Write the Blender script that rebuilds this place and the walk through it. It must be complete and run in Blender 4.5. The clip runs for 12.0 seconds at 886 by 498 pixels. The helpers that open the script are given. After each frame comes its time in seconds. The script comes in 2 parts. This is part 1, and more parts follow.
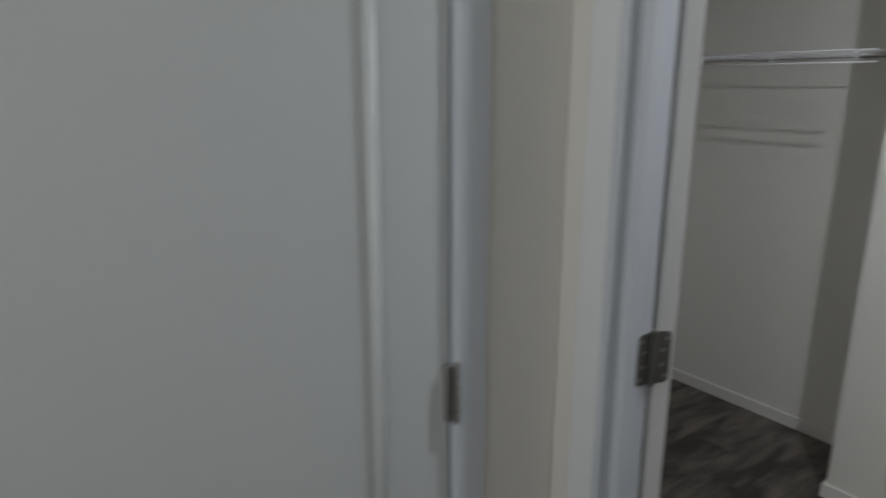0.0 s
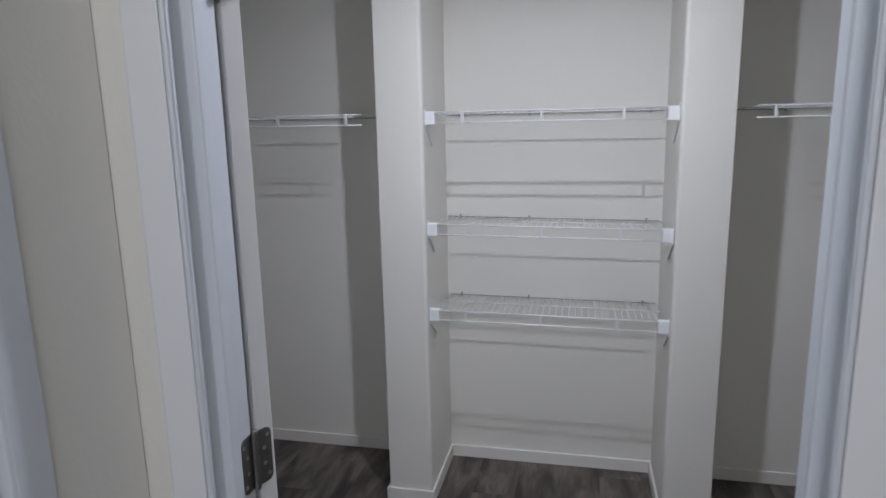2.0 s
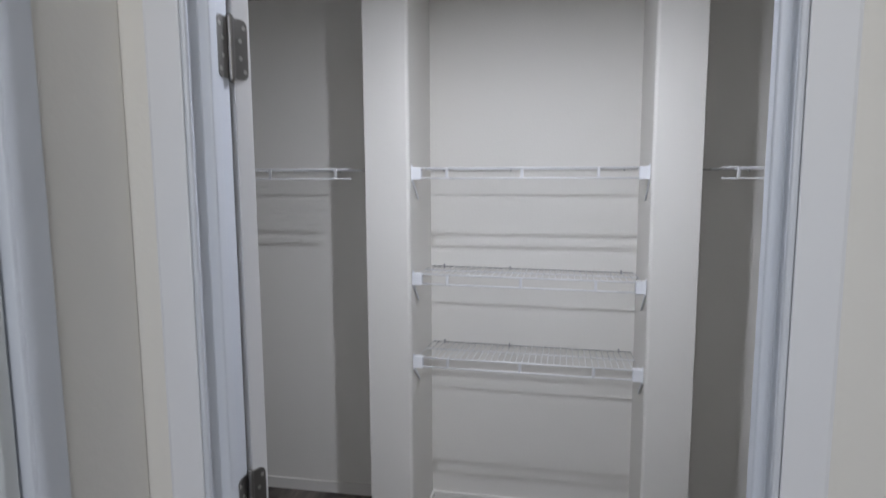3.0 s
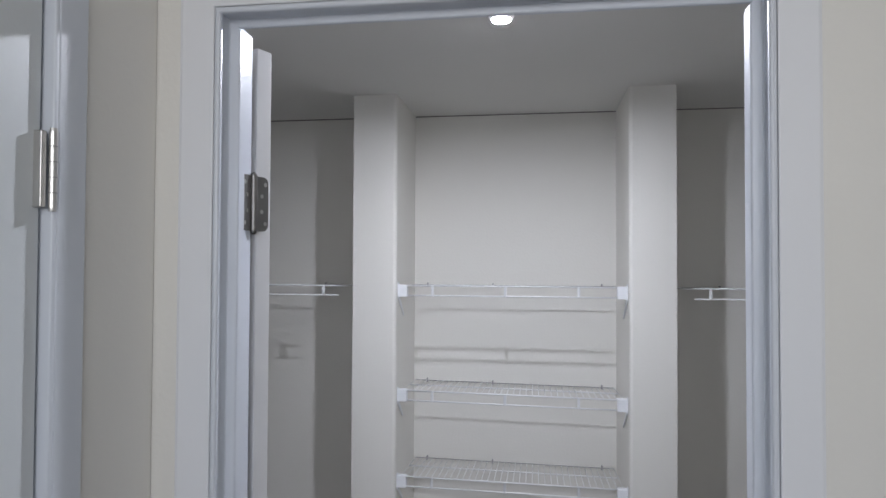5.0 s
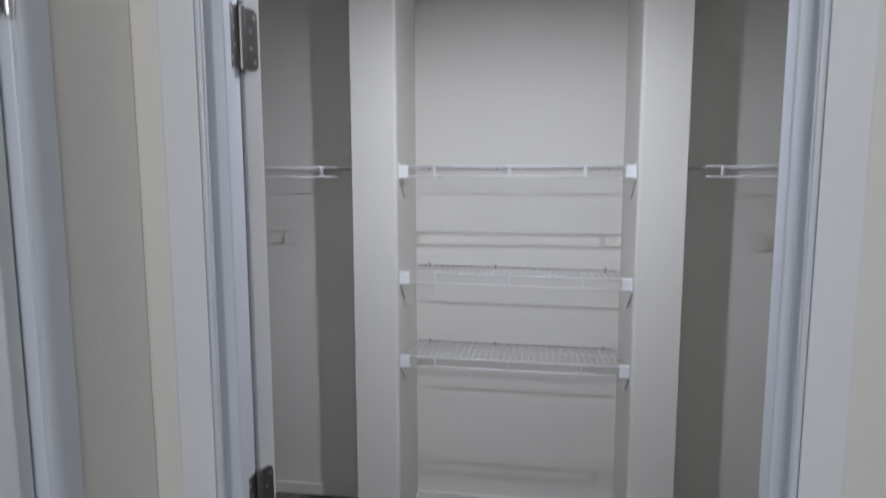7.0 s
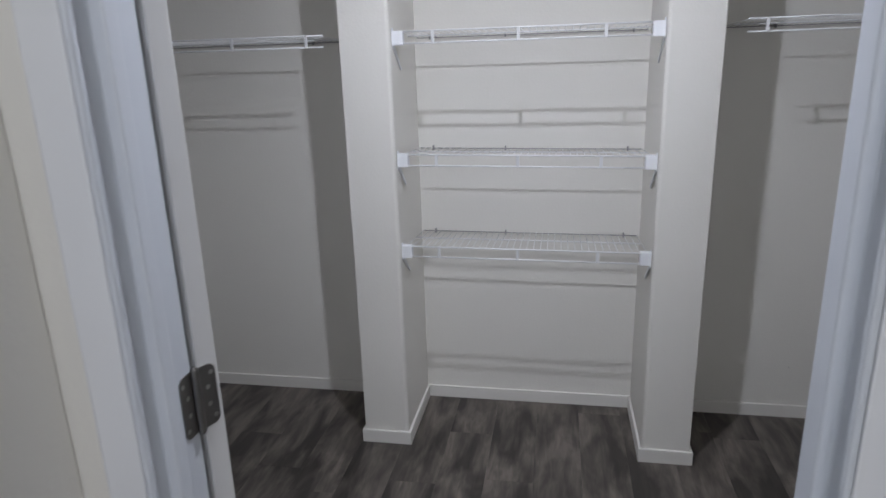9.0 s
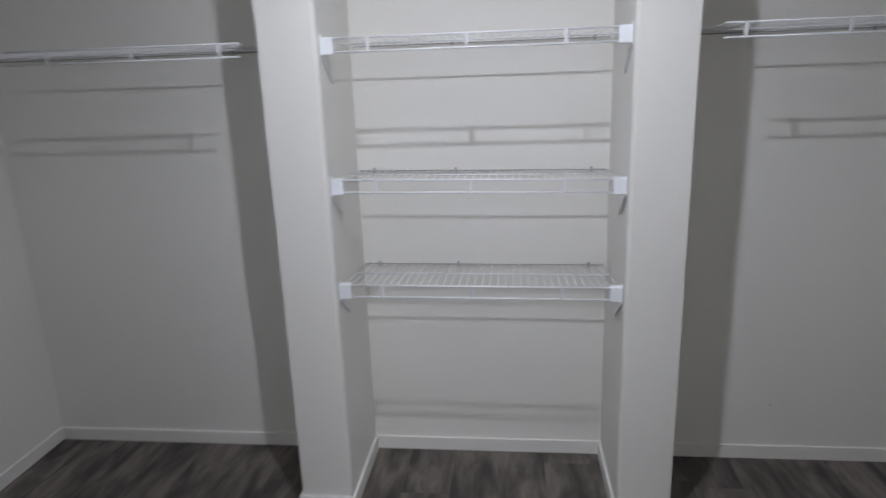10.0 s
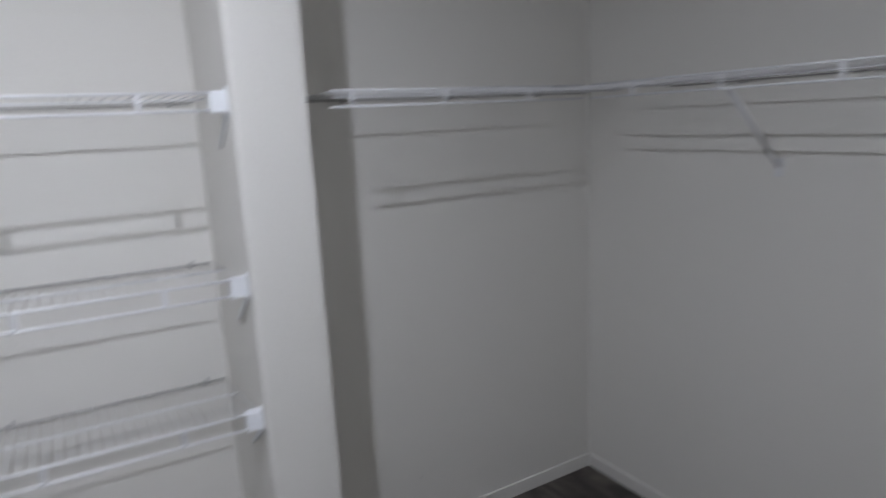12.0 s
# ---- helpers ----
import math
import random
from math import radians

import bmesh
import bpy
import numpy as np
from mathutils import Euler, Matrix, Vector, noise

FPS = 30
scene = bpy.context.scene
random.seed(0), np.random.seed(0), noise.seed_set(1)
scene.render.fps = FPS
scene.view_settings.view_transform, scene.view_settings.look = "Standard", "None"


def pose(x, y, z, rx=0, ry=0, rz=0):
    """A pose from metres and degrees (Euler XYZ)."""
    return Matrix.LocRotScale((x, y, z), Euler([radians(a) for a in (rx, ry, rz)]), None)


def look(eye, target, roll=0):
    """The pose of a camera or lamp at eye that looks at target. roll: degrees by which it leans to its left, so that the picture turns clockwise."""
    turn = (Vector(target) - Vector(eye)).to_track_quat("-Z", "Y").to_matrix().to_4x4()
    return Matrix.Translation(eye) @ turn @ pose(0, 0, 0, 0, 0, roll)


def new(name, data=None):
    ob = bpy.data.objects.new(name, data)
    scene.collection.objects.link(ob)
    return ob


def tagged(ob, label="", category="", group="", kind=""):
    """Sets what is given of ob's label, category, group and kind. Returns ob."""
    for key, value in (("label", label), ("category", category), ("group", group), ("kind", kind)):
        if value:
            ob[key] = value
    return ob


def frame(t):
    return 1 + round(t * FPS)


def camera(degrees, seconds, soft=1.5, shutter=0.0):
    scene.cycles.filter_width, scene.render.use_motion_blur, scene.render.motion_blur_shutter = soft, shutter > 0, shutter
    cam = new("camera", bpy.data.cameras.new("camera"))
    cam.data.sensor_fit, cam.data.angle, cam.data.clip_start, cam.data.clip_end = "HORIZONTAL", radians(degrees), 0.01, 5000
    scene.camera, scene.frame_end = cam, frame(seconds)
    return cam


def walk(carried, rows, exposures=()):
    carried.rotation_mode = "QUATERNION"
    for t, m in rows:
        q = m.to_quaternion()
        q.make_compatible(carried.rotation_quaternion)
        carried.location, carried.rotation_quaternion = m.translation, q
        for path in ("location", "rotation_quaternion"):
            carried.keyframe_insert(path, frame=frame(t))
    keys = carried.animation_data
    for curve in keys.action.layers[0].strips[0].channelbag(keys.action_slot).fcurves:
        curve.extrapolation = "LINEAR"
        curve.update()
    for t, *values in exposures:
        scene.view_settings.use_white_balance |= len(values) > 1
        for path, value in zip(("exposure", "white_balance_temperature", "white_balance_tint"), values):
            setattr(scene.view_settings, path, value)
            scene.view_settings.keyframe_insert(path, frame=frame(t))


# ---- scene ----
cam = camera(69.2, 12.0, shutter=0.65)
PATH = [
    (0, (0.025, 0.025, 1.507), (-1.549, 1.153, 1.011), -0.0),
    (0.3, (0.033, 0.1, 1.526), (-1.448, 1.362, 1.065), -0.4),
    (0.5, (0.034, 0.14, 1.536), (-1.367, 1.499, 1.103), 0.0),
    (0.8, (0.021, 0.17, 1.54), (-1.212, 1.681, 1.098), 1.3),
    (1, (0.004, 0.172, 1.543), (-1.074, 1.807, 1.136), -0.1),
    (1.2, (-0.025, 0.156, 1.552), (-0.914, 1.901, 1.146), -0.6),
    (1.5, (-0.070, 0.114, 1.568), (-0.744, 1.955, 1.18), -1.7),
    (1.8, (-0.083, 0.066, 1.582), (-0.545, 1.969, 1.188), -1.5),
    (2, (-0.082, 0.036, 1.59), (-0.502, 1.949, 1.199), -1.2),
    (2.5, (-0.057, -0.01, 1.604), (-0.434, 1.923, 1.263), -0.3),
    (3, (-0.064, -0.067, 1.626), (-0.436, 1.881, 1.373), -0.3),
    (3.5, (-0.097, -0.105, 1.663), (-0.406, 1.866, 1.518), -0.6),
    (5.5, (-0.113, -0.141, 1.714), (-0.399, 1.838, 1.773), 0.3),
    (6, (-0.117, -0.123, 1.689), (-0.402, 1.856, 1.688), 0.2),
    (6.5, (-0.119, -0.099, 1.656), (-0.404, 1.877, 1.534), 0.0),
    (7, (-0.135, -0.075, 1.612), (-0.415, 1.89, 1.364), -0.1),
    (7.5, (-0.149, -0.058, 1.545), (-0.383, 1.891, 1.164), -0.7),
    (9.5, (-0.079, 0.303, 1.504), (-0.446, 2.174, 0.95), -1.9),
    (10, (-0.100, 0.479, 1.498), (-0.313, 2.373, 0.989), -2.0),
    (10.5, (-0.110, 0.621, 1.514), (-0.183, 2.529, 0.986), -2.8),
    (11, (-0.053, 0.734, 1.524), (-0.024, 2.645, 0.998), -2.2),
    (11.2, (-0.042, 0.775, 1.531), (0.073, 2.679, 0.986), -2.8),
    (11.5, (-0.045, 0.819, 1.539), (0.349, 2.706, 1.006), -1.7),
    (11.7, (-0.07, 0.856, 1.54), (0.588, 2.679, 1.049), -1.2),
    (12, (-0.122, 0.908, 1.539), (0.883, 2.591, 1.141), -2.8),
]
walk(cam, [(t, look(eye, target, roll)) for t, eye, target, roll in PATH],
     exposures=[(0, -0.56, 6800, 5), (0.5, -0.42, 6700, 6), (1, -0.31, 6580, 8), (1.5, -0.17, 6450, 10), (2, -0.16, 6400, 10), (2.5, -0.05, 6400, 10),
                (3.5, -0.03, 6450, 10), (5.5, -0.07, 6400, 10), (7, -0.16, 6400, 10), (7.5, -0.15, 6400, 10), (9.5, -0.01, 6430, 10), (10, 0.0, 6420, 10),
                (11, -0.05, 6420, 10), (12, -0.07, 6380, 10)])
# ---------------------------------------------------------------- light
world = bpy.data.worlds.new("world")
world.use_nodes = True
scene.world = world
sky = world.node_tree.nodes.new("ShaderNodeTexSky")
sky.sky_type, sky.sun_disc = "NISHITA", False
sky.sun_elevation, sky.sun_rotation = radians(40), radians(160)
world.node_tree.links.new(sky.outputs[0], world.node_tree.nodes["Background"].inputs[0])
world.node_tree.nodes["Background"].inputs[1].default_value = 0.1

LAMP_CLOSET = (-0.202, 1.55, 2.41)
CLOSET_POWER, CLOSET_COLOR = 17.9, (0.955, 0.982, 1.10)

# added hall light of unseen source: an area lamp in a made-up opening
LIGHT_OPENING = (-0.60, 0.62, 1.68, 2.38)      # x from, x to, z from, z to in the hall's end wall
fill = bpy.data.lights.new("hall_fill_light", "AREA")
fill.shape, fill.size, fill.size_y = "RECTANGLE", LIGHT_OPENING[1] - LIGHT_OPENING[0] - 0.1, LIGHT_OPENING[3] - LIGHT_OPENING[2] - 0.1
fill.energy, fill.color = 14.8, (0.972, 0.982, 1.035)
hall_fill_light = new("hall_fill_light", fill)

# ---------------------------------------------------------------- materials


def mat(name, color, rough=0.5, metal=0.0):
    m = bpy.data.materials.new(name)
    m.use_nodes = True
    b = m.node_tree.nodes["Principled BSDF"]
    b.inputs["Base Color"].default_value = (*color, 1)
    b.inputs["Roughness"].default_value = rough
    b.inputs["Metallic"].default_value = metal
    return m


def node(m, kind, **inputs):
    n = m.node_tree.nodes.new(kind)
    for k, v in inputs.items():
        n.inputs[k.replace("_", " ")].default_value = v
    return n


def link(m, a, b):
    m.node_tree.links.new(a, b)


def mixed(m, fac, a, b):
    """A colour between a and b by fac."""
    n = m.node_tree.nodes.new("ShaderNodeMix")
    n.data_type = "RGBA"
    n.inputs["A"].default_value, n.inputs["B"].default_value = (*a, 1), (*b, 1)
    link(m, fac, n.inputs["Factor"])
    return n.outputs["Result"]


def paint(name, a, b, rough, bump_scale, bump, stain=1.3):
    """Painted surface: colour drifting between a and b, fine relief, uneven gloss."""
    m = mat(name, a, rough)
    p = m.node_tree.nodes["Principled BSDF"]
    geo = node(m, "ShaderNodeNewGeometry")
    big = node(m, "ShaderNodeTexNoise", Scale=stain, Detail=4.0, Roughness=0.6)
    fine = node(m, "ShaderNodeTexNoise", Scale=bump_scale, Detail=3.0, Roughness=0.55)
    for n in (big, fine):
        link(m, geo.outputs["Position"], n.inputs["Vector"])
    link(m, mixed(m, big.outputs["Fac"], a, b), p.inputs["Base Color"])
    bp = node(m, "ShaderNodeBump", Strength=bump, Distance=0.002)
    link(m, fine.outputs["Fac"], bp.inputs["Height"])
    link(m, bp.outputs["Normal"], p.inputs["Normal"])
    r = node(m, "ShaderNodeMapRange", From_Min=0.2, From_Max=0.8, To_Min=rough - 0.03, To_Max=rough + 0.03)
    link(m, big.outputs["Fac"], r.inputs["Value"])
    link(m, r.outputs["Result"], p.inputs["Roughness"])
    return m


WALL = paint("wall_paint", (0.755, 0.74, 0.70), (0.79, 0.775, 0.735), 0.62, 95, 0.35)
CEILING = paint("ceiling_paint", (0.72, 0.715, 0.693), (0.755, 0.75, 0.727), 0.75, 120, 0.35)
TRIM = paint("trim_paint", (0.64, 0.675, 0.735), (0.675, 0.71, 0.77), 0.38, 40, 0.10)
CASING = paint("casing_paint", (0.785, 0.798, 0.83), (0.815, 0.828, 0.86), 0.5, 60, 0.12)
DOOR = paint("door_paint", (0.63, 0.66, 0.675), (0.67, 0.70, 0.715), 0.33, 55, 0.12)
DOOR_EDGE = paint("closet_door_paint", (0.71, 0.71, 0.715), (0.745, 0.745, 0.75), 0.40, 55, 0.12)
BASE = paint("baseboard_paint", (0.75, 0.735, 0.70), (0.785, 0.77, 0.735), 0.5, 60, 0.10)
COATED = paint("coated_wire", (0.775, 0.785, 0.80), (0.81, 0.82, 0.835), 0.26, 200, 0.05)
PLASTIC = paint("white_plastic", (0.82, 0.84, 0.87), (0.85, 0.87, 0.90), 0.40, 120, 0.06)
SUBFLOOR = mat("subfloor", (0.02, 0.018, 0.016), 0.9)


def nickel():
    m = mat("satin_nickel", (0.25, 0.243, 0.236), 0.38, 1.0)
    p = m.node_tree.nodes["Principled BSDF"]
    tex = node(m, "ShaderNodeTexCoord")
    mp = node(m, "ShaderNodeMapping", Scale=(60, 60, 900))
    n = node(m, "ShaderNodeTexNoise", Scale=1.0, Detail=2.0)
    link(m, tex.outputs["Object"], mp.inputs["Vector"])
    link(m, mp.outputs["Vector"], n.inputs["Vector"])
    r = node(m, "ShaderNodeMapRange", To_Min=0.28, To_Max=0.46)
    link(m, n.outputs["Fac"], r.inputs["Value"])
    link(m, r.outputs["Result"], p.inputs["Roughness"])
    return m


NICKEL = nickel()
# Satin nickel with the hall hinge's bright reflections put into its colour; also screws
LIT_NICKEL = mat("lit_nickel", (0.55, 0.54, 0.525), 0.33, 1.0)
# Grey for the shelves' back rails, wall clips and hinge gap rings
PLAIN_GREY = paint("plain_grey", (0.24, 0.24, 0.245), (0.34, 0.34, 0.345), 0.45, 300, 0.1)


def vinyl():
    """Grey-brown wood-look plank: long streaks, paler and darker boards, fine pores."""
    m = mat("vinyl_plank", (0.07, 0.06, 0.055), 0.42)
    p = m.node_tree.nodes["Principled BSDF"]
    geo = node(m, "ShaderNodeNewGeometry")
    info = node(m, "ShaderNodeObjectInfo")
    off = node(m, "ShaderNodeVectorMath")
    off.operation = "SCALE"
    off.inputs[0].default_value = (7.3, 19.1, 3.7)
    link(m, info.outputs["Random"], off.inputs["Scale"])
    add = node(m, "ShaderNodeVectorMath")
    link(m, geo.outputs["Position"], add.inputs[0])
    link(m, off.outputs["Vector"], add.inputs[1])
    fac = []
    for sx, sy, detail, rough in ((10, 3.2, 3, 0.5), (42, 6.5, 3, 0.6), (190, 12, 3, 0.6)):
        mp = node(m, "ShaderNodeMapping", Scale=(sx, sy, 1))
        n = node(m, "ShaderNodeTexNoise", Scale=1.0, Detail=detail, Roughness=rough, Distortion=0.5)
        link(m, add.outputs["Vector"], mp.inputs["Vector"])
        link(m, mp.outputs["Vector"], n.inputs["Vector"])
        fac.append(n.outputs["Fac"])
    s1 = node(m, "ShaderNodeMapRange", From_Min=0.38, From_Max=0.64)
    link(m, fac[0], s1.inputs["Value"])
    c1 = mixed(m, s1.outputs["Result"], (0.044, 0.0385, 0.034), (0.185, 0.160, 0.140))
    s2 = node(m, "ShaderNodeMapRange", From_Min=0.35, From_Max=0.7, To_Min=0.65, To_Max=1.2)
    link(m, fac[1], s2.inputs["Value"])
    tone = node(m, "ShaderNodeMapRange", To_Min=0.90, To_Max=1.0)
    link(m, info.outputs["Random"], tone.inputs["Value"])
    mul = node(m, "ShaderNodeMath")
    mul.operation = "MULTIPLY"
    link(m, s2.outputs["Result"], mul.inputs[0])
    link(m, tone.outputs["Result"], mul.inputs[1])
    sc = node(m, "ShaderNodeVectorMath")
    sc.operation = "SCALE"
    link(m, c1, sc.inputs[0])
    link(m, mul.outputs["Value"], sc.inputs["Scale"])
    link(m, sc.outputs["Vector"], p.inputs["Base Color"])
    bp = node(m, "ShaderNodeBump", Strength=0.18, Distance=0.001)
    link(m, fac[2], bp.inputs["Height"])
    link(m, bp.outputs["Normal"], p.inputs["Normal"])
    rr = node(m, "ShaderNodeMapRange", To_Min=0.36, To_Max=0.58)
    link(m, fac[1], rr.inputs["Value"])
    link(m, rr.outputs["Result"], p.inputs["Roughness"])
    return m


VINYL = vinyl()


def glowing(name, color, strength):
    m = mat(name, (0.85, 0.85, 0.85), 0.4)
    p = m.node_tree.nodes["Principled BSDF"]
    p.inputs["Emission Color"].default_value = (*color, 1)
    p.inputs["Emission Strength"].default_value = strength
    return m


# ---------------------------------------------------------------- mesh helpers


def mesh_of(name, bm, material, smooth=False):
    me = bpy.data.meshes.new(name)
    bm.normal_update()
    bm.to_mesh(me)
    bm.free()
    me.materials.append(material)
    if smooth:
        for f in me.polygons:
            f.use_smooth = True
    return me


def part(name, bm, material, parent, label="", smooth=False):
    """One mesh object under a thing or a part."""
    ob = new(name, mesh_of(name, bm, material, smooth))
    ob.parent = parent
    return tagged(ob, label)


def put(name, me, parent, m):
    """One more object on a mesh that is already there."""
    ob = new(name, me)
    ob.parent = parent
    ob.matrix_basis = m
    return ob


def box(x0, y0, z0, x1, y1, z1, bevel=0.0, bm=None, segments=2):
    bm = bm or bmesh.new()
    m = Matrix.LocRotScale(((x0 + x1) / 2, (y0 + y1) / 2, (z0 + z1) / 2), None, (x1 - x0, y1 - y0, z1 - z0))
    verts = bmesh.ops.create_cube(bm, size=1, matrix=m)["verts"]
    if bevel:
        edges = list({e for v in verts for e in v.link_edges})
        bmesh.ops.bevel(bm, geom=edges, offset=bevel, segments=segments, affect="EDGES", profile=0.5)
    return bm


def rod(a, b, radius, bm=None, sides=8):
    """A round bar from a to b."""
    bm = bm or bmesh.new()
    a, b = Vector(a), Vector(b)
    way = b - a
    m = Matrix.Translation((a + b) / 2) @ way.to_track_quat("Z", "Y").to_matrix().to_4x4()
    bmesh.ops.create_cone(bm, segments=sides, radius1=radius, radius2=radius, depth=way.length, cap_ends=True, matrix=m)
    return bm


def plate(outline, thick, bm=None):
    """A flat outline of (u, v) in the plane y, z, given a thickness along x."""
    bm = bm or bmesh.new()
    face = bm.faces.new([bm.verts.new((0, u, v)) for u, v in outline])
    moved = bmesh.ops.extrude_face_region(bm, geom=[face])["geom"]
    bmesh.ops.translate(bm, vec=(thick, 0, 0), verts=[v for v in moved if isinstance(v, bmesh.types.BMVert)])
    bmesh.ops.recalc_face_normals(bm, faces=bm.faces)
    return bm


def lathe(profile, sides=32):
    """A round body about z from (radius, height) pairs."""
    bm = bmesh.new()
    rings = []
    for r, z in profile:
        rings.append([bm.verts.new((r * math.cos(k * math.tau / sides), r * math.sin(k * math.tau / sides), z)) for k in range(sides)])
    for lo, hi in zip(rings, rings[1:]):
        for k in range(sides):
            bm.faces.new((lo[k], lo[(k + 1) % sides], hi[(k + 1) % sides], hi[k]))
    bm.faces.new(rings[0][::-1])
    bm.faces.new(rings[-1])
    bmesh.ops.recalc_face_normals(bm, faces=bm.faces)
    return bm


def thing(name, x, y, z, label, category, group="", kind="", turn=0):
    ob = new(name)
    ob.empty_display_size = 0.1
    ob.matrix_basis = pose(x, y, z, 0, 0, turn)
    return tagged(ob, label, category, group, kind)


def wall(name, bm, label, material=None):
    ob = new(name, mesh_of(name, bm, material or WALL))
    return tagged(ob, label, "wall", kind="structure")


# ---------------------------------------------------------------- plan
TOP = 2.41                      # ceiling
FRONT, INNER = 0.787, 0.900      # both faces of the closet's front wall
BACK = 2.842                    # back wall of the closet
WEST, EAST = -2.10, 1.739       # closet's side walls
HALL_W, HALL_E, HALL_S = -0.70, 1.30, -1.50
JAMB_L, JAMB_R, HEAD = -0.592, 0.204, 2.098
DOT = (0.889, 0.231)               # a nail hole in the back wall
NIB_Y = 2.430                   # front of the two short partitions
NIBS = ((-0.860, -0.676), (0.248, 0.427))

# ---------------------------------------------------------------- structure
wall("wall_north", box(WEST - 0.12, BACK, -0.02, EAST + 0.12, BACK + 0.12, TOP + 0.05), "plain off-white painted closet back wall")
wall("wall_west", box(WEST - 0.12, FRONT + 0.002, -0.02, WEST, BACK, TOP + 0.05), "plain off-white painted closet side wall")
wall("wall_east", box(EAST, FRONT + 0.002, -0.02, EAST + 0.12, BACK, TOP + 0.05), "plain off-white painted closet side wall")
for i, (a, b) in enumerate(NIBS):
    bm = box(a, NIB_Y, -0.02, b, BACK + 0.01, TOP + 0.02)
    front = [e for e in bm.edges if abs(e.verts[0].co.z - e.verts[1].co.z) > 1 and e.verts[0].co.y < NIB_Y + 0.1]
    inner = [e for e in front if abs(e.verts[0].co.x - (b if i == 0 else a)) < 0.01]
    bmesh.ops.bevel(bm, geom=inner, offset=0.014, segments=5, affect="EDGES", profile=0.5)
    outer = [e for e in bm.edges if abs(e.verts[0].co.z - e.verts[1].co.z) > 1 and e.verts[0].co.y < NIB_Y + 0.001 and abs(e.verts[0].co.x - (a if i == 0 else b)) < 0.001]
    bmesh.ops.bevel(bm, geom=outer, offset=0.003, segments=2, affect="EDGES", profile=0.5)
    wall("partition_%d" % (i + 1), bm, "short off-white partition beside the shelf alcove")

J = 0.022                       # thickness of the door frame's boards
bm = box(WEST - 0.12, FRONT, -0.02, JAMB_L - J, INNER, TOP + 0.05)
box(JAMB_R + J, FRONT, -0.02, EAST + 0.12, INNER, TOP + 0.05, bm=bm)
box(JAMB_L - J, FRONT, HEAD + J, JAMB_R + J, INNER, TOP + 0.05, bm=bm)
wall("wall_south", bm, "off-white painted wall with the closet's doorway")

D2_A, D2_B = -0.25, 0.568       # the other door's opening, along y
bm = box(HALL_W - 0.12, HALL_S, -0.02, HALL_W, D2_A - J, TOP + 0.05)
box(HALL_W - 0.12, D2_B + J, -0.02, HALL_W, FRONT - 0.002, TOP + 0.05, bm=bm)
box(HALL_W - 0.12, D2_A - J, HEAD + J, HALL_W, D2_B + J, TOP + 0.05, bm=bm)
wall("wall_hall_west", bm, "off-white painted hall wall with a closed door")
wall("wall_hall_east", box(HALL_E, HALL_S, -0.02, HALL_E + 0.12, FRONT - 0.002, TOP + 0.05), "plain off-white painted hall wall")
# opening added in the unseen end wall to hold the hall light
wx0, wx1, wz0, wz1 = LIGHT_OPENING
SOUTH_BM = box(HALL_W - 0.12, HALL_S - 0.12, -0.02, wx0, HALL_S - 0.002, TOP + 0.05)
box(wx1, HALL_S - 0.12, -0.02, HALL_E + 0.12, HALL_S - 0.002, TOP + 0.05, bm=SOUTH_BM)
box(wx0, HALL_S - 0.12, -0.02, wx1, HALL_S - 0.002, wz0, bm=SOUTH_BM)
box(wx0, HALL_S - 0.12, wz1, wx1, HALL_S - 0.002, TOP + 0.05, bm=SOUTH_BM)
wall("wall_hall_south", SOUTH_BM, "off-white painted hall wall with an opening added for light")
hall_fill_light.matrix_basis = look(((LIGHT_OPENING[0] + LIGHT_OPENING[1]) / 2, HALL_S - 0.03, (LIGHT_OPENING[2] + LIGHT_OPENING[3]) / 2), ((LIGHT_OPENING[0] + LIGHT_OPENING[1]) / 2, 0, (LIGHT_OPENING[2] + LIGHT_OPENING[3]) / 2))

tagged(new("ceiling", mesh_of("ceiling", box(WEST - 0.15, HALL_S - 0.2, TOP, EAST + 0.15, BACK + 0.15, TOP + 0.12), CEILING)),
       "flat off-white painted ceiling", "ceiling", kind="structure")


# ---------------------------------------------------------------- door frames
def frame_parts(owner, w, depth, stop_y, stop_w):
    """Jambs with a stop, and flat casing on the near side."""
    head = HEAD
    for side in (-1, 1):
        face = 0 if side < 0 else w
        x0, x1 = sorted((face, face + side * J))
        part("jamb", box(x0, -0.004, 0, x1, depth + 0.004, head, 0.0025), TRIM, owner)
        s0, s1 = sorted((face, face - side * 0.011))
        part("door_stop", box(s0, stop_y, 0, s1, stop_y + stop_w, head - 0.011, 0.004, segments=3), TRIM, owner)
        c0, c1 = sorted((face + side * 0.006, face + side * 0.057))
        bm = box(c0, -0.005, 0, c1, 0.0, head + 0.006, 0.002, segments=2)
        part("casing", bm, TRIM, owner)
    part("head_jamb", box(-J, -0.004, head, w + J, depth + 0.004, head + J, 0.0025), TRIM, owner)
    part("head_stop", box(0, stop_y, head - 0.011, w, stop_y + stop_w, head, 0.004, segments=3), TRIM, owner)
    part("head_casing", box(-0.057, -0.005, head + 0.0065, w + 0.057, 0.0, head + 0.057, 0.002, segments=2), TRIM, owner)


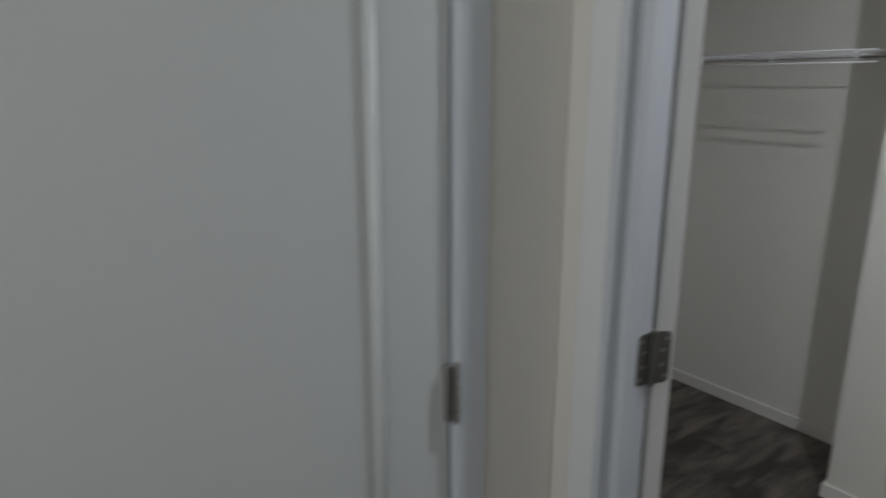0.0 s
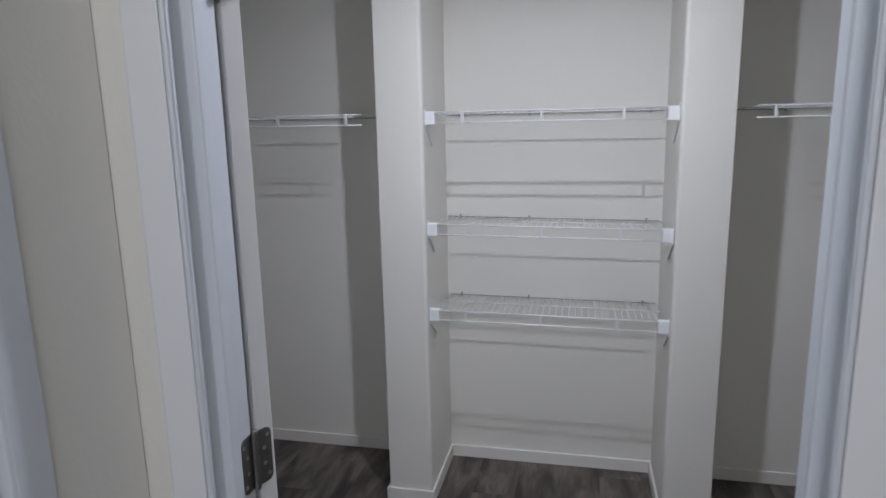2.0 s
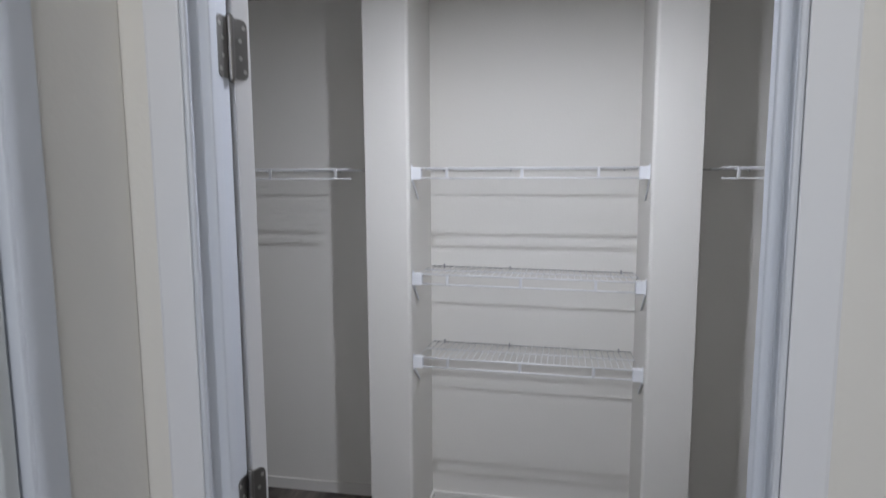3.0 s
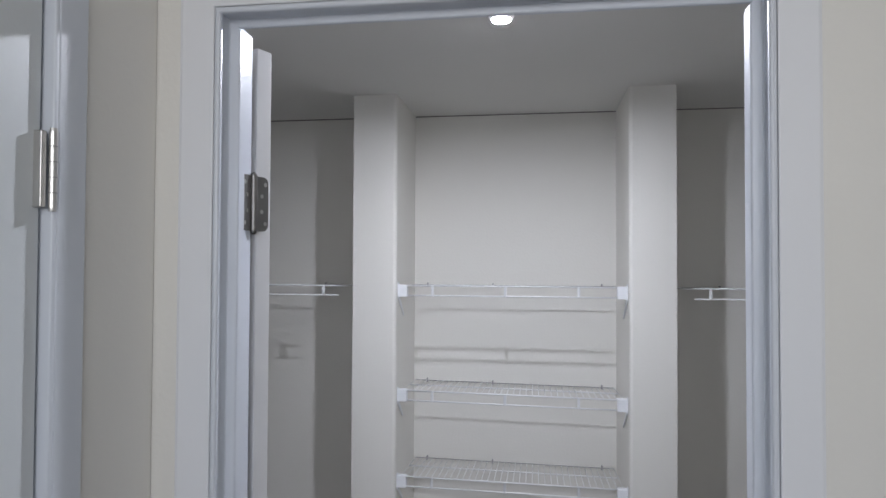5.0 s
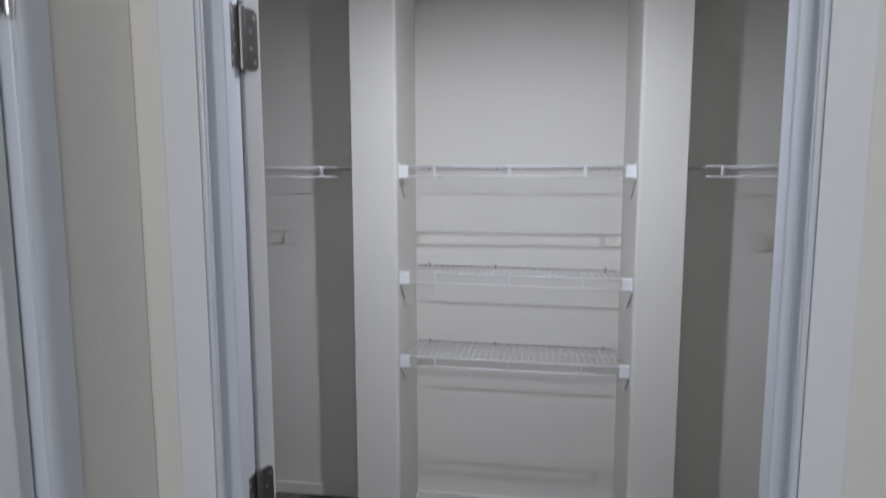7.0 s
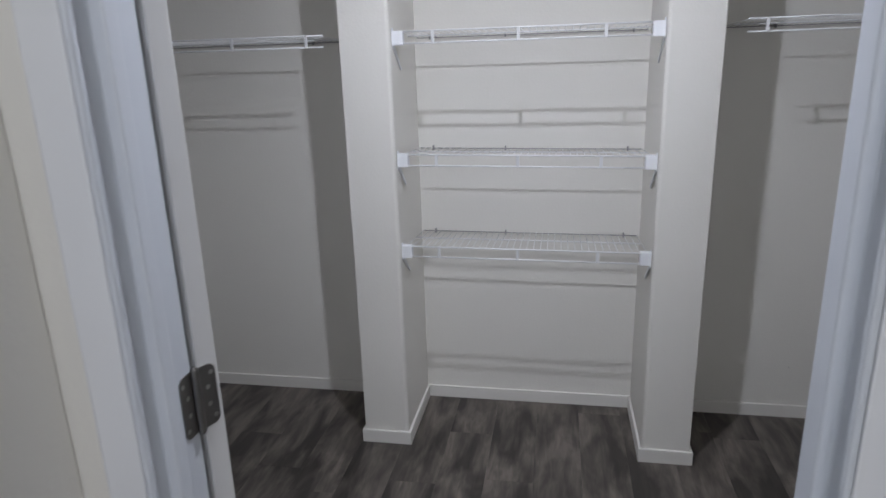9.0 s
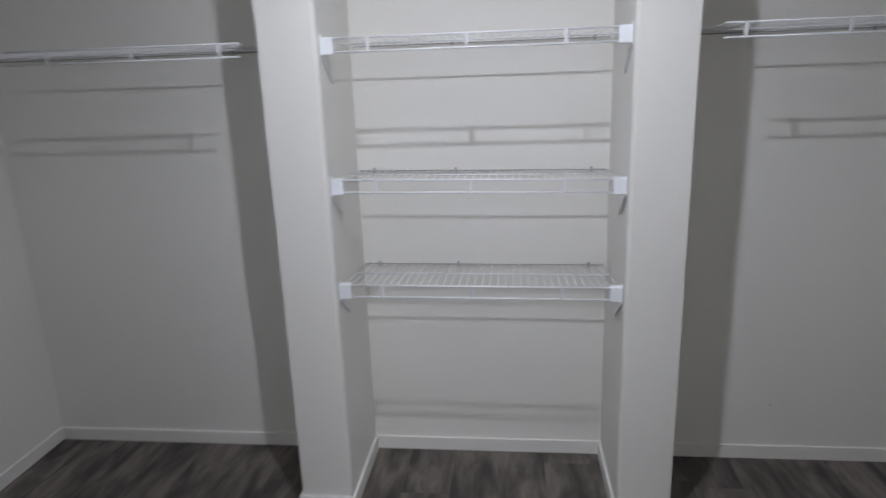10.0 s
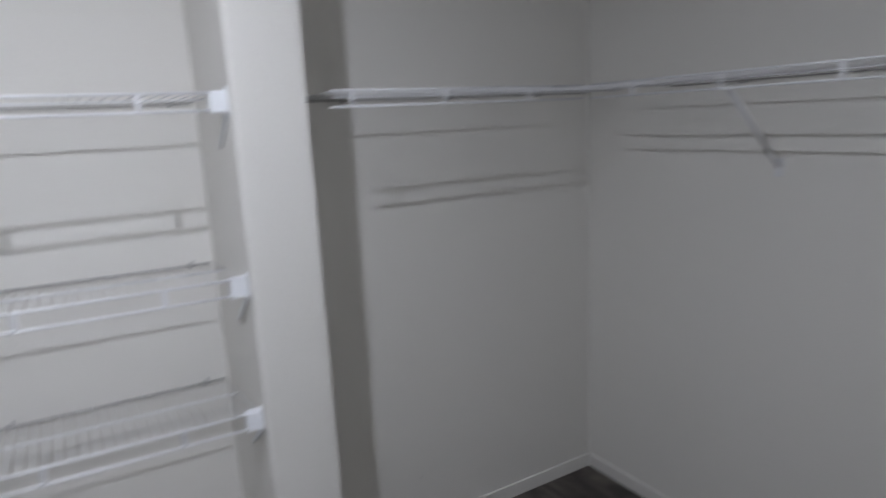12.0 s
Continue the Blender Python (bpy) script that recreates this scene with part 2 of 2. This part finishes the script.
def mitred(outline, near, far, across):
    """A moulding of (p, y) pairs, p into the opening: an upright from the floor to its mitre, or a head between two mitres."""
    bm = bmesh.new()
    ends = []
    for k in (0, 1):
        if across:
            ends.append([bm.verts.new((near + p if k == 0 else far - p, y, HEAD - p)) for p, y in outline])
        else:
            ends.append([bm.verts.new((near + far * p, y, 0 if k == 0 else HEAD - p)) for p, y in outline])
    n = len(outline)
    for k in range(n):
        bm.faces.new((ends[0][k], ends[0][(k + 1) % n], ends[1][(k + 1) % n], ends[1][k]))
    bm.faces.new(ends[0])
    bm.faces.new(ends[1][::-1])
    bmesh.ops.recalc_face_normals(bm, faces=bm.faces)
    return bm


def beaded_frame(owner, w, depth):
    """Jambs with a rounded front bead, a hollow and a stop; flat casing feathered into the wall; mitred at the head."""
    end = depth + 0.004

    def board(stop, stop_end, rebate):
        return [(-J, 0.008), (-0.0102, 0.008), (-0.0102, -0.0025), (-0.0095, -0.004), (-0.0075, -0.0058), (-0.0045, -0.0065), (-0.0015, -0.0055),
                (0, -0.003), (0, 0.002), (-0.003, 0.005), (-0.0045, 0.010), (-0.0045, 0.032), (-0.003, 0.034), (stop - 0.003, 0.035),
                (stop - 0.001, 0.036), (stop, 0.038), (stop, stop_end - 0.003), (stop - 0.001, stop_end - 0.001), (stop - 0.003, stop_end),
                (rebate, stop_end), (rebate, end), (-J, end)]

    jamb = board(0.012, 0.060, -0.0045)
    casing = [(-0.0112, 0), (-0.0112, -0.0035), (-0.013, -0.0045), (-0.064, -0.0022), (-0.069, 0)]
    for near, side in ((0, 1), (w, -1)):
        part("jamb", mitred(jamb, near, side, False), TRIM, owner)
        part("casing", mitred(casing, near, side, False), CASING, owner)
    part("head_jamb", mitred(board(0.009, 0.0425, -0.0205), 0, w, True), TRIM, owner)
    part("head_casing", mitred(casing, 0, w, True), CASING, owner)


frame_1 = thing("door_frame_1", JAMB_L, FRONT, 0, "white painted door frame of the closet doorway", "door frame", kind="structure")
beaded_frame(frame_1, JAMB_R - JAMB_L, INNER - FRONT)
frame_2 = thing("door_frame_2", HALL_W, D2_A, 0, "white painted door frame round the closed hall door", "door frame", kind="structure", turn=90)
frame_parts(frame_2, D2_B - D2_A, 0.12, 0.050, 0.034)


# ---------------------------------------------------------------- hinges and doors
def leaf_outline(w, h, r, outer):
    """A hinge leaf from v = 0 to h; its outer corners (at u = w) are rounded."""
    pts = [(0, 0)]
    for cx, cy, a0 in ((w - r, r, -90), (w - r, h - r, 0)):
        for k in range(6):
            a = radians(a0 + 18 * k)
            pts.append((cx + r * math.cos(a), cy + r * math.sin(a)))
    pts.append((0, h))
    return [(u * outer, v) for u, v in pts]


def hinge(owner, z, swing, height=0.095):
    """A butt hinge on the owner's axis: one leaf on the door's edge, one on the jamb."""
    h = part("hinge", rod((0, 0, z), (0, 0, z + height), 0.0062, sides=14), NICKEL, owner, "satin nickel hinge")
    for turn, side in ((0, -1), (-swing, 1)):
        m = pose(0, 0, 0, 0, 0, turn)
        bm = plate(leaf_outline(0.030, height, 0.011, -1), -0.0025 * side)
        bmesh.ops.translate(bm, vec=(0.0028 * (1 if side < 0 else 0) + (-0.003 if side > 0 else -0.0024), -0.004, z), verts=bm.verts)
        bmesh.ops.transform(bm, matrix=m, verts=bm.verts)
        part("hinge_leaf", bm, NICKEL, h)
        for u, v in ((0.023, 0.013), (0.015, 0.034), (0.015, height - 0.034), (0.023, height - 0.013)):
            x0 = 0.0004 if side < 0 else -0.003
            bm = rod((x0 - 0.0006, -0.004 - u, z + v), (x0 + 0.0006, -0.004 - u, z + v), 0.0037, sides=10)
            bmesh.ops.transform(bm, matrix=m, verts=bm.verts)
            part("screw", bm, LIT_NICKEL, h)
    for k in (1, 2, 3, 4):
        zz = z + height * k / 5
        part("knuckle_ring", rod((0, 0, zz - 0.0006), (0, 0, zz + 0.0006), 0.0066, sides=14), NICKEL, h)
    for zz in (z - 0.001, z + height + 0.001):
        bm = bmesh.new()
        bmesh.ops.create_uvsphere(bm, u_segments=10, v_segments=6, radius=0.0055, matrix=Matrix.Translation((0, 0, zz)))
        part("pin_tip", bm, NICKEL, h)
    return h


HINGES = (0.250, 1.007, 1.768)
SWING = 158
door_1 = thing("door_1", JAMB_L, INNER + 0.006, 0, "white painted closet door swung fully open against the closet wall", "door", kind="structure", turn=SWING)
part("slab", box(0.003, -0.042, 0.012, 0.795, -0.008, 2.088, 0.002), DOOR_EDGE, door_1)
for z in HINGES:
    hinge(door_1, z, SWING)

door_2 = thing("door_2", HALL_W, D2_A, 0, "closed grey-white painted panelled hall door", "door", kind="structure", turn=90)
W2 = D2_B - D2_A
STILE = 0.128
y0, y1 = 0.010, 0.045
part("panel", box(STILE - 0.01, y0 + 0.004, 0.2, W2 - STILE + 0.01, y1 - 0.004, 1.98), DOOR, door_2)
for a, b in ((0.004, STILE), (W2 - STILE, W2 - 0.004)):
    part("stile", box(a, y0, 0.012, b, y1, 2.066, 0.004, segments=3), DOOR, door_2)
for a, b in ((0.012, 0.24), (1.95, 2.066)):
    part("rail", box(STILE, y0 + 0.0005, a, W2 - STILE, y1 - 0.0005, b, 0.004, segments=3), DOOR, door_2)
for u in (STILE, W2 - STILE):
    part("bead", rod((u, y0 + 0.001, 0.24), (u, y0 + 0.001, 1.95), 0.0075, sides=12), DOOR, door_2, smooth=True)
# Same metal as the closet hinges; the brighter colour stands for reflected light.
for z in (0.250, 1.000, 1.778):
    h = part("hinge", rod((W2 - 0.002, -0.005, z), (W2 - 0.002, -0.005, z + 0.095), 0.0050, sides=14), LIT_NICKEL, door_2, "satin nickel hinge with its bright reflections put into the colour", smooth=False)
    part("hinge_leaf", box(W2 - 0.0165, -0.0008, z + 0.001, W2 - 0.0078, 0.0105, z + 0.094, 0.001), LIT_NICKEL, h)
    for k in (1, 2, 3, 4):
        zz = z + 0.095 * k / 5
        part("knuckle_gap", rod((W2 - 0.002, -0.005, zz - 0.0007), (W2 - 0.002, -0.005, zz + 0.0007), 0.0052, sides=14), PLAIN_GREY, h)
    for zz in (z - 0.0015, z + 0.0965):
        part("pin_tip", rod((W2 - 0.002, -0.005, zz - 0.002), (W2 - 0.002, -0.005, zz + 0.002), 0.0042, sides=12), LIT_NICKEL, h)


# ---------------------------------------------------------------- seam and marks
CAULK = paint("grey_seam", (0.13, 0.125, 0.12), (0.22, 0.21, 0.20), 0.8, 90, 0.2, stain=7)
for a, b in ((WEST, NIBS[0][0]), (NIBS[0][1], NIBS[1][0]), (NIBS[1][1], EAST)):
    tagged(new("trim", mesh_of("trim", box(a + 0.001, BACK - 0.0025, TOP - 0.004, b - 0.001, BACK + 0.01, TOP + 0.002), CAULK)),
           "thin dark open seam between wall and ceiling", "seam", kind="structure")
mark = new("nail_hole", mesh_of("nail_hole", rod((0, 0.004, 0), (0, -0.001, 0), 0.002, sides=10), CAULK))
mark.matrix_basis = pose(DOT[0], BACK, DOT[1])
tagged(mark, "small dark nail hole in the off-white wall", "nail hole", kind="structure")

# ---------------------------------------------------------------- baseboards
def baseboard(x0, y0, x1, y1, nx, ny):
    """A skirting along a wall from (x0, y0) to (x1, y1), standing out towards (nx, ny)."""
    t, h = 0.011, 0.057
    ax, bx = sorted((x0, x1 + nx * t))
    ay, by = sorted((y0, y1 + ny * t))
    bm = box(ax, ay, 0.0005, bx, by, h)
    top = [e for e in bm.edges if min(v.co.z for v in e.verts) > h - 0.001]
    bmesh.ops.bevel(bm, geom=top, offset=0.003, segments=2, affect="EDGES", profile=0.5)
    tagged(new("baseboard", mesh_of("baseboard", bm, BASE)), "low white painted baseboard along the wall", "baseboard", kind="structure")


nl, nr = NIBS
T = 0.011
baseboard(WEST, BACK, nl[0] - T, BACK, 0, -1)
baseboard(nl[1] + T, BACK, nr[0] - T, BACK, 0, -1)
baseboard(nr[1] + T, BACK, EAST, BACK, 0, -1)
for a, b in NIBS:
    baseboard(a, NIB_Y, a, BACK, -1, 0)
    baseboard(b, NIB_Y, b, BACK, 1, 0)
    baseboard(a - T, NIB_Y, b + T, NIB_Y, 0, -1)
baseboard(WEST, INNER, WEST, BACK - T, 1, 0)
baseboard(EAST, INNER, EAST, BACK - T, -1, 0)
baseboard(WEST + T, INNER, JAMB_L - 0.07, INNER, 0, 1)
baseboard(JAMB_R + 0.07, INNER, EAST - T, INNER, 0, 1)
baseboard(JAMB_R + 0.066, FRONT, HALL_E, FRONT, 0, -1)
baseboard(HALL_W, D2_B + 0.066, HALL_W, FRONT, 1, 0)
baseboard(HALL_W, HALL_S, HALL_W, D2_A - 0.066, 1, 0)
baseboard(HALL_E, HALL_S, HALL_E, FRONT - T, -1, 0)


# ---------------------------------------------------------------- wire shelves
WIRE, RAIL = 0.0012, 0.0030
DEEP = 0.379


def wire_shelf(length, x, y, z, turn, label, drop=0.006, caps=(True, True), lead=(0.02, 0.02), straps=(), braces=(), group="wire shelves", clips=(0.07, 0.4, 0.93), lean=0, deck=None):
    """A coated wire shelf: local x along it from 0 to length, local y from its front lip (0) to the wall (DEEP), z at the lip's top rail.
    lead: how far the lip's rails stay clear of each end; straps: places of the lip's uprights."""
    s = thing("wire_shelf", x, y, z, label, "wire shelf", group, turn=turn)
    if lean:
        s.matrix_basis = pose(x, y, z + length / 2 * math.sin(radians(lean)), 0, lean, turn)
    a, b = lead[0], length - lead[1]
    part("front_rail", rod((a, 0, 0), (b, 0, 0), RAIL), COATED, s, smooth=True)
    part("lip_rail", rod((a, 0.001, -0.040), (b, 0.001, -0.040), RAIL), COATED, s, smooth=True)
    for name, yy in (("middle_rail", 0.205), ("back_rail", DEEP - 0.010)):
        zz = -0.005 - drop * yy / DEEP
        bm = rod((deck[0] if deck else 0.012, yy, zz), (deck[1] if deck else length - 0.012, yy, zz), RAIL * (0.65 if name == "back_rail" else 0.9))
        if name == "back_rail":
            part(name, bm, PLAIN_GREY, s, "grey rail along the wall", smooth=True)
        else:
            part(name, bm, COATED, s, smooth=True)
    me = mesh_of("cross_wire", rod((0, 0, -0.0015), (0, DEEP - 0.008, -0.0015 - drop), WIRE, sides=6), COATED, True)
    d0, d1 = deck or (0.015, length - 0.015)
    n = int((d1 - d0) / 0.0254)
    for k in range(n + 1):
        put("cross_wire", me, s, pose(d0 + k * (d1 - d0) / n, 0, 0))
    strap = mesh_of("lip_strap", box(-0.0055, -0.0035, -0.042, 0.0055, 0.0015, 0.002, 0.001), COATED)
    for u in straps:
        put("lip_strap", strap, s, pose(u, 0, 0))
    for end, want in zip((0, 1), caps):
        if want:
            flip = 1 if end == 0 else -1
            x0 = 0.001 if end == 0 else length - 0.001
            bm = box(min(x0, x0 + flip * 0.040), -0.006, -0.046, max(x0, x0 + flip * 0.040), 0.022, 0.004, 0.003)
            cap = part("end_bracket", bm, PLASTIC, s, "white plastic end bracket")
            bm = plate([(-0.008, 0.013), (0.004, 0.013), (0.010, 0.0), (0.015, -0.042), (0.110, -0.124), (0.103, -0.131), (0.0, -0.056), (-0.008, -0.05)], flip * 0.004)
            bmesh.ops.translate(bm, vec=(x0 + flip * 0.0005, 0, 0), verts=bm.verts)
            part("bracket_leg", bm, PLASTIC, cap)
    clip = mesh_of("wall_clip", box(-0.003, DEEP - 0.016, -0.012, 0.003, DEEP - 0.001, 0.007, 0.001), PLAIN_GREY)
    for u in clips:
        put("wall_clip", clip, s, pose(u * length, 0, -drop))
    for u, lay in braces:
        bm = rod((u, 0.006, -0.040), (u + lay, DEEP - 0.004, -0.27), 0.0065)
        brace = part("brace", bm, COATED, s, "white diagonal support brace", smooth=True)
        part("brace_foot", box(u + lay - 0.011, DEEP - 0.005, -0.30, u + lay + 0.011, DEEP, -0.245, 0.002), COATED, brace)
        part("brace_hook", box(u - 0.007, -0.006, -0.046, u + 0.007, 0.012, -0.036, 0.002), COATED, brace)
    return s


A0, A1 = NIBS[0][1], NIBS[1][0]
LIP = 2.463
SIDE_Z = 1.620
for z, drop, lean in ((1.622, 0.004, 0), (1.187, 0.018, 0.7), (0.837, 0.028, 0.6)):
    wire_shelf(A1 - A0, A0, LIP, z, 0, "white coated wire shelf across the alcove", drop, straps=(0.146, 0.443, 0.734), lean=lean)
# side bays: along the back wall, then round the corner along the side wall
L_LEN = NIBS[0][0] - WEST
wire_shelf(L_LEN, WEST, LIP, SIDE_Z, 0, "white coated wire shelf along the back wall, running into the corner", caps=(False, False),
           lead=(DEEP + 0.01, 0.070), deck=(0.015, L_LEN - 0.088), straps=(L_LEN - 0.707, L_LEN - 0.423, L_LEN - 0.134), clips=(0.2, 0.5, 0.8))
R_LEN = EAST - NIBS[1][1]
wire_shelf(R_LEN, NIBS[1][1], LIP, SIDE_Z, 0, "white coated wire shelf along the back wall, running into the corner", caps=(False, False),
           lead=(0.072, DEEP + 0.01), deck=(0.077, R_LEN - 0.015), straps=(0.130, 0.409, 0.704), clips=(0.2, 0.5, 0.8))
S_LEN = LIP - 1.0
wire_shelf(S_LEN, EAST - DEEP, LIP - 0.006, SIDE_Z, -90, "white coated wire shelf along the side wall with a diagonal brace", caps=(False, True),
           straps=(0.19, 0.48, 0.78, 1.07, 1.36), braces=((0.50, -0.08), (1.2, 0)), clips=(0.2, 0.5, 0.8))
wire_shelf(S_LEN, WEST + DEEP, LIP - 0.006 - S_LEN, SIDE_Z, 90, "white coated wire shelf along the side wall with a diagonal brace", caps=(True, False),
           straps=(0.15, 0.45, 0.75, 1.04, 1.33), braces=((0.25, 0), (0.95, 0.08)), clips=(0.2, 0.5, 0.8))


# ---------------------------------------------------------------- lamps
def ceiling_light(place, color, power, core, label):
    """A small dome light: white rim, softly glowing lens and a bright source at its foot, facing down."""
    lamp = thing("ceiling_light", *place, label, "ceiling light")
    part("rim", lathe([(0.052, -0.001), (0.052, -0.010), (0.048, -0.017), (0.041, -0.020)]), PLASTIC, lamp, "white round rim")
    part("lens", lathe([(0.040, -0.0205), (0.038, -0.030), (0.034, -0.041), (0.030, -0.048), (core + 0.001, -0.0508)]), glowing("lens_glow", color, 0.5), lamp, "frosted glowing lens", smooth=True)
    bm = lathe([(core, -0.0512), (core, -0.0514)], 24)
    part("light_source", bm, glowing("source_glow", color, power / (math.pi * core) ** 2), lamp, "bright round light source")


ceiling_light(LAMP_CLOSET, CLOSET_COLOR, CLOSET_POWER, 0.024, "small round white ceiling light, switched on")

# ---------------------------------------------------------------- floor
floor = tagged(new("floor", mesh_of("floor", box(WEST - 0.05, HALL_S - 0.05, -0.06, EAST + 0.05, BACK + 0.05, -0.006), SUBFLOOR)),
               "dark grey-brown wood-look vinyl plank floor", "floor", kind="structure")
PLANK_W, PLANK_L = 0.18, 1.22
plank = mesh_of("plank", box(0, 0, -0.0059, 1, 1, 0, 0), VINYL)
rows = int((EAST - WEST + 0.1) / PLANK_W) + 1
rng = random.Random(5)
for i in range(rows):
    x = WEST - 0.04 + i * PLANK_W
    y = HALL_S - 0.05 - rng.random() * PLANK_L
    while y < BACK:
        lo, hi = max(y, HALL_S - 0.04), min(y + PLANK_L, BACK + 0.04)
        y += PLANK_L
        outside = x + PLANK_W < HALL_W - 0.1 or x > HALL_E
        if outside:
            lo = max(lo, FRONT + 0.03)
        if hi - lo < 0.03:
            continue
        ob = put("plank", plank, floor, Matrix.LocRotScale((x, lo, 0), None, (PLANK_W - 0.0004, hi - lo - 0.0004, 1)))
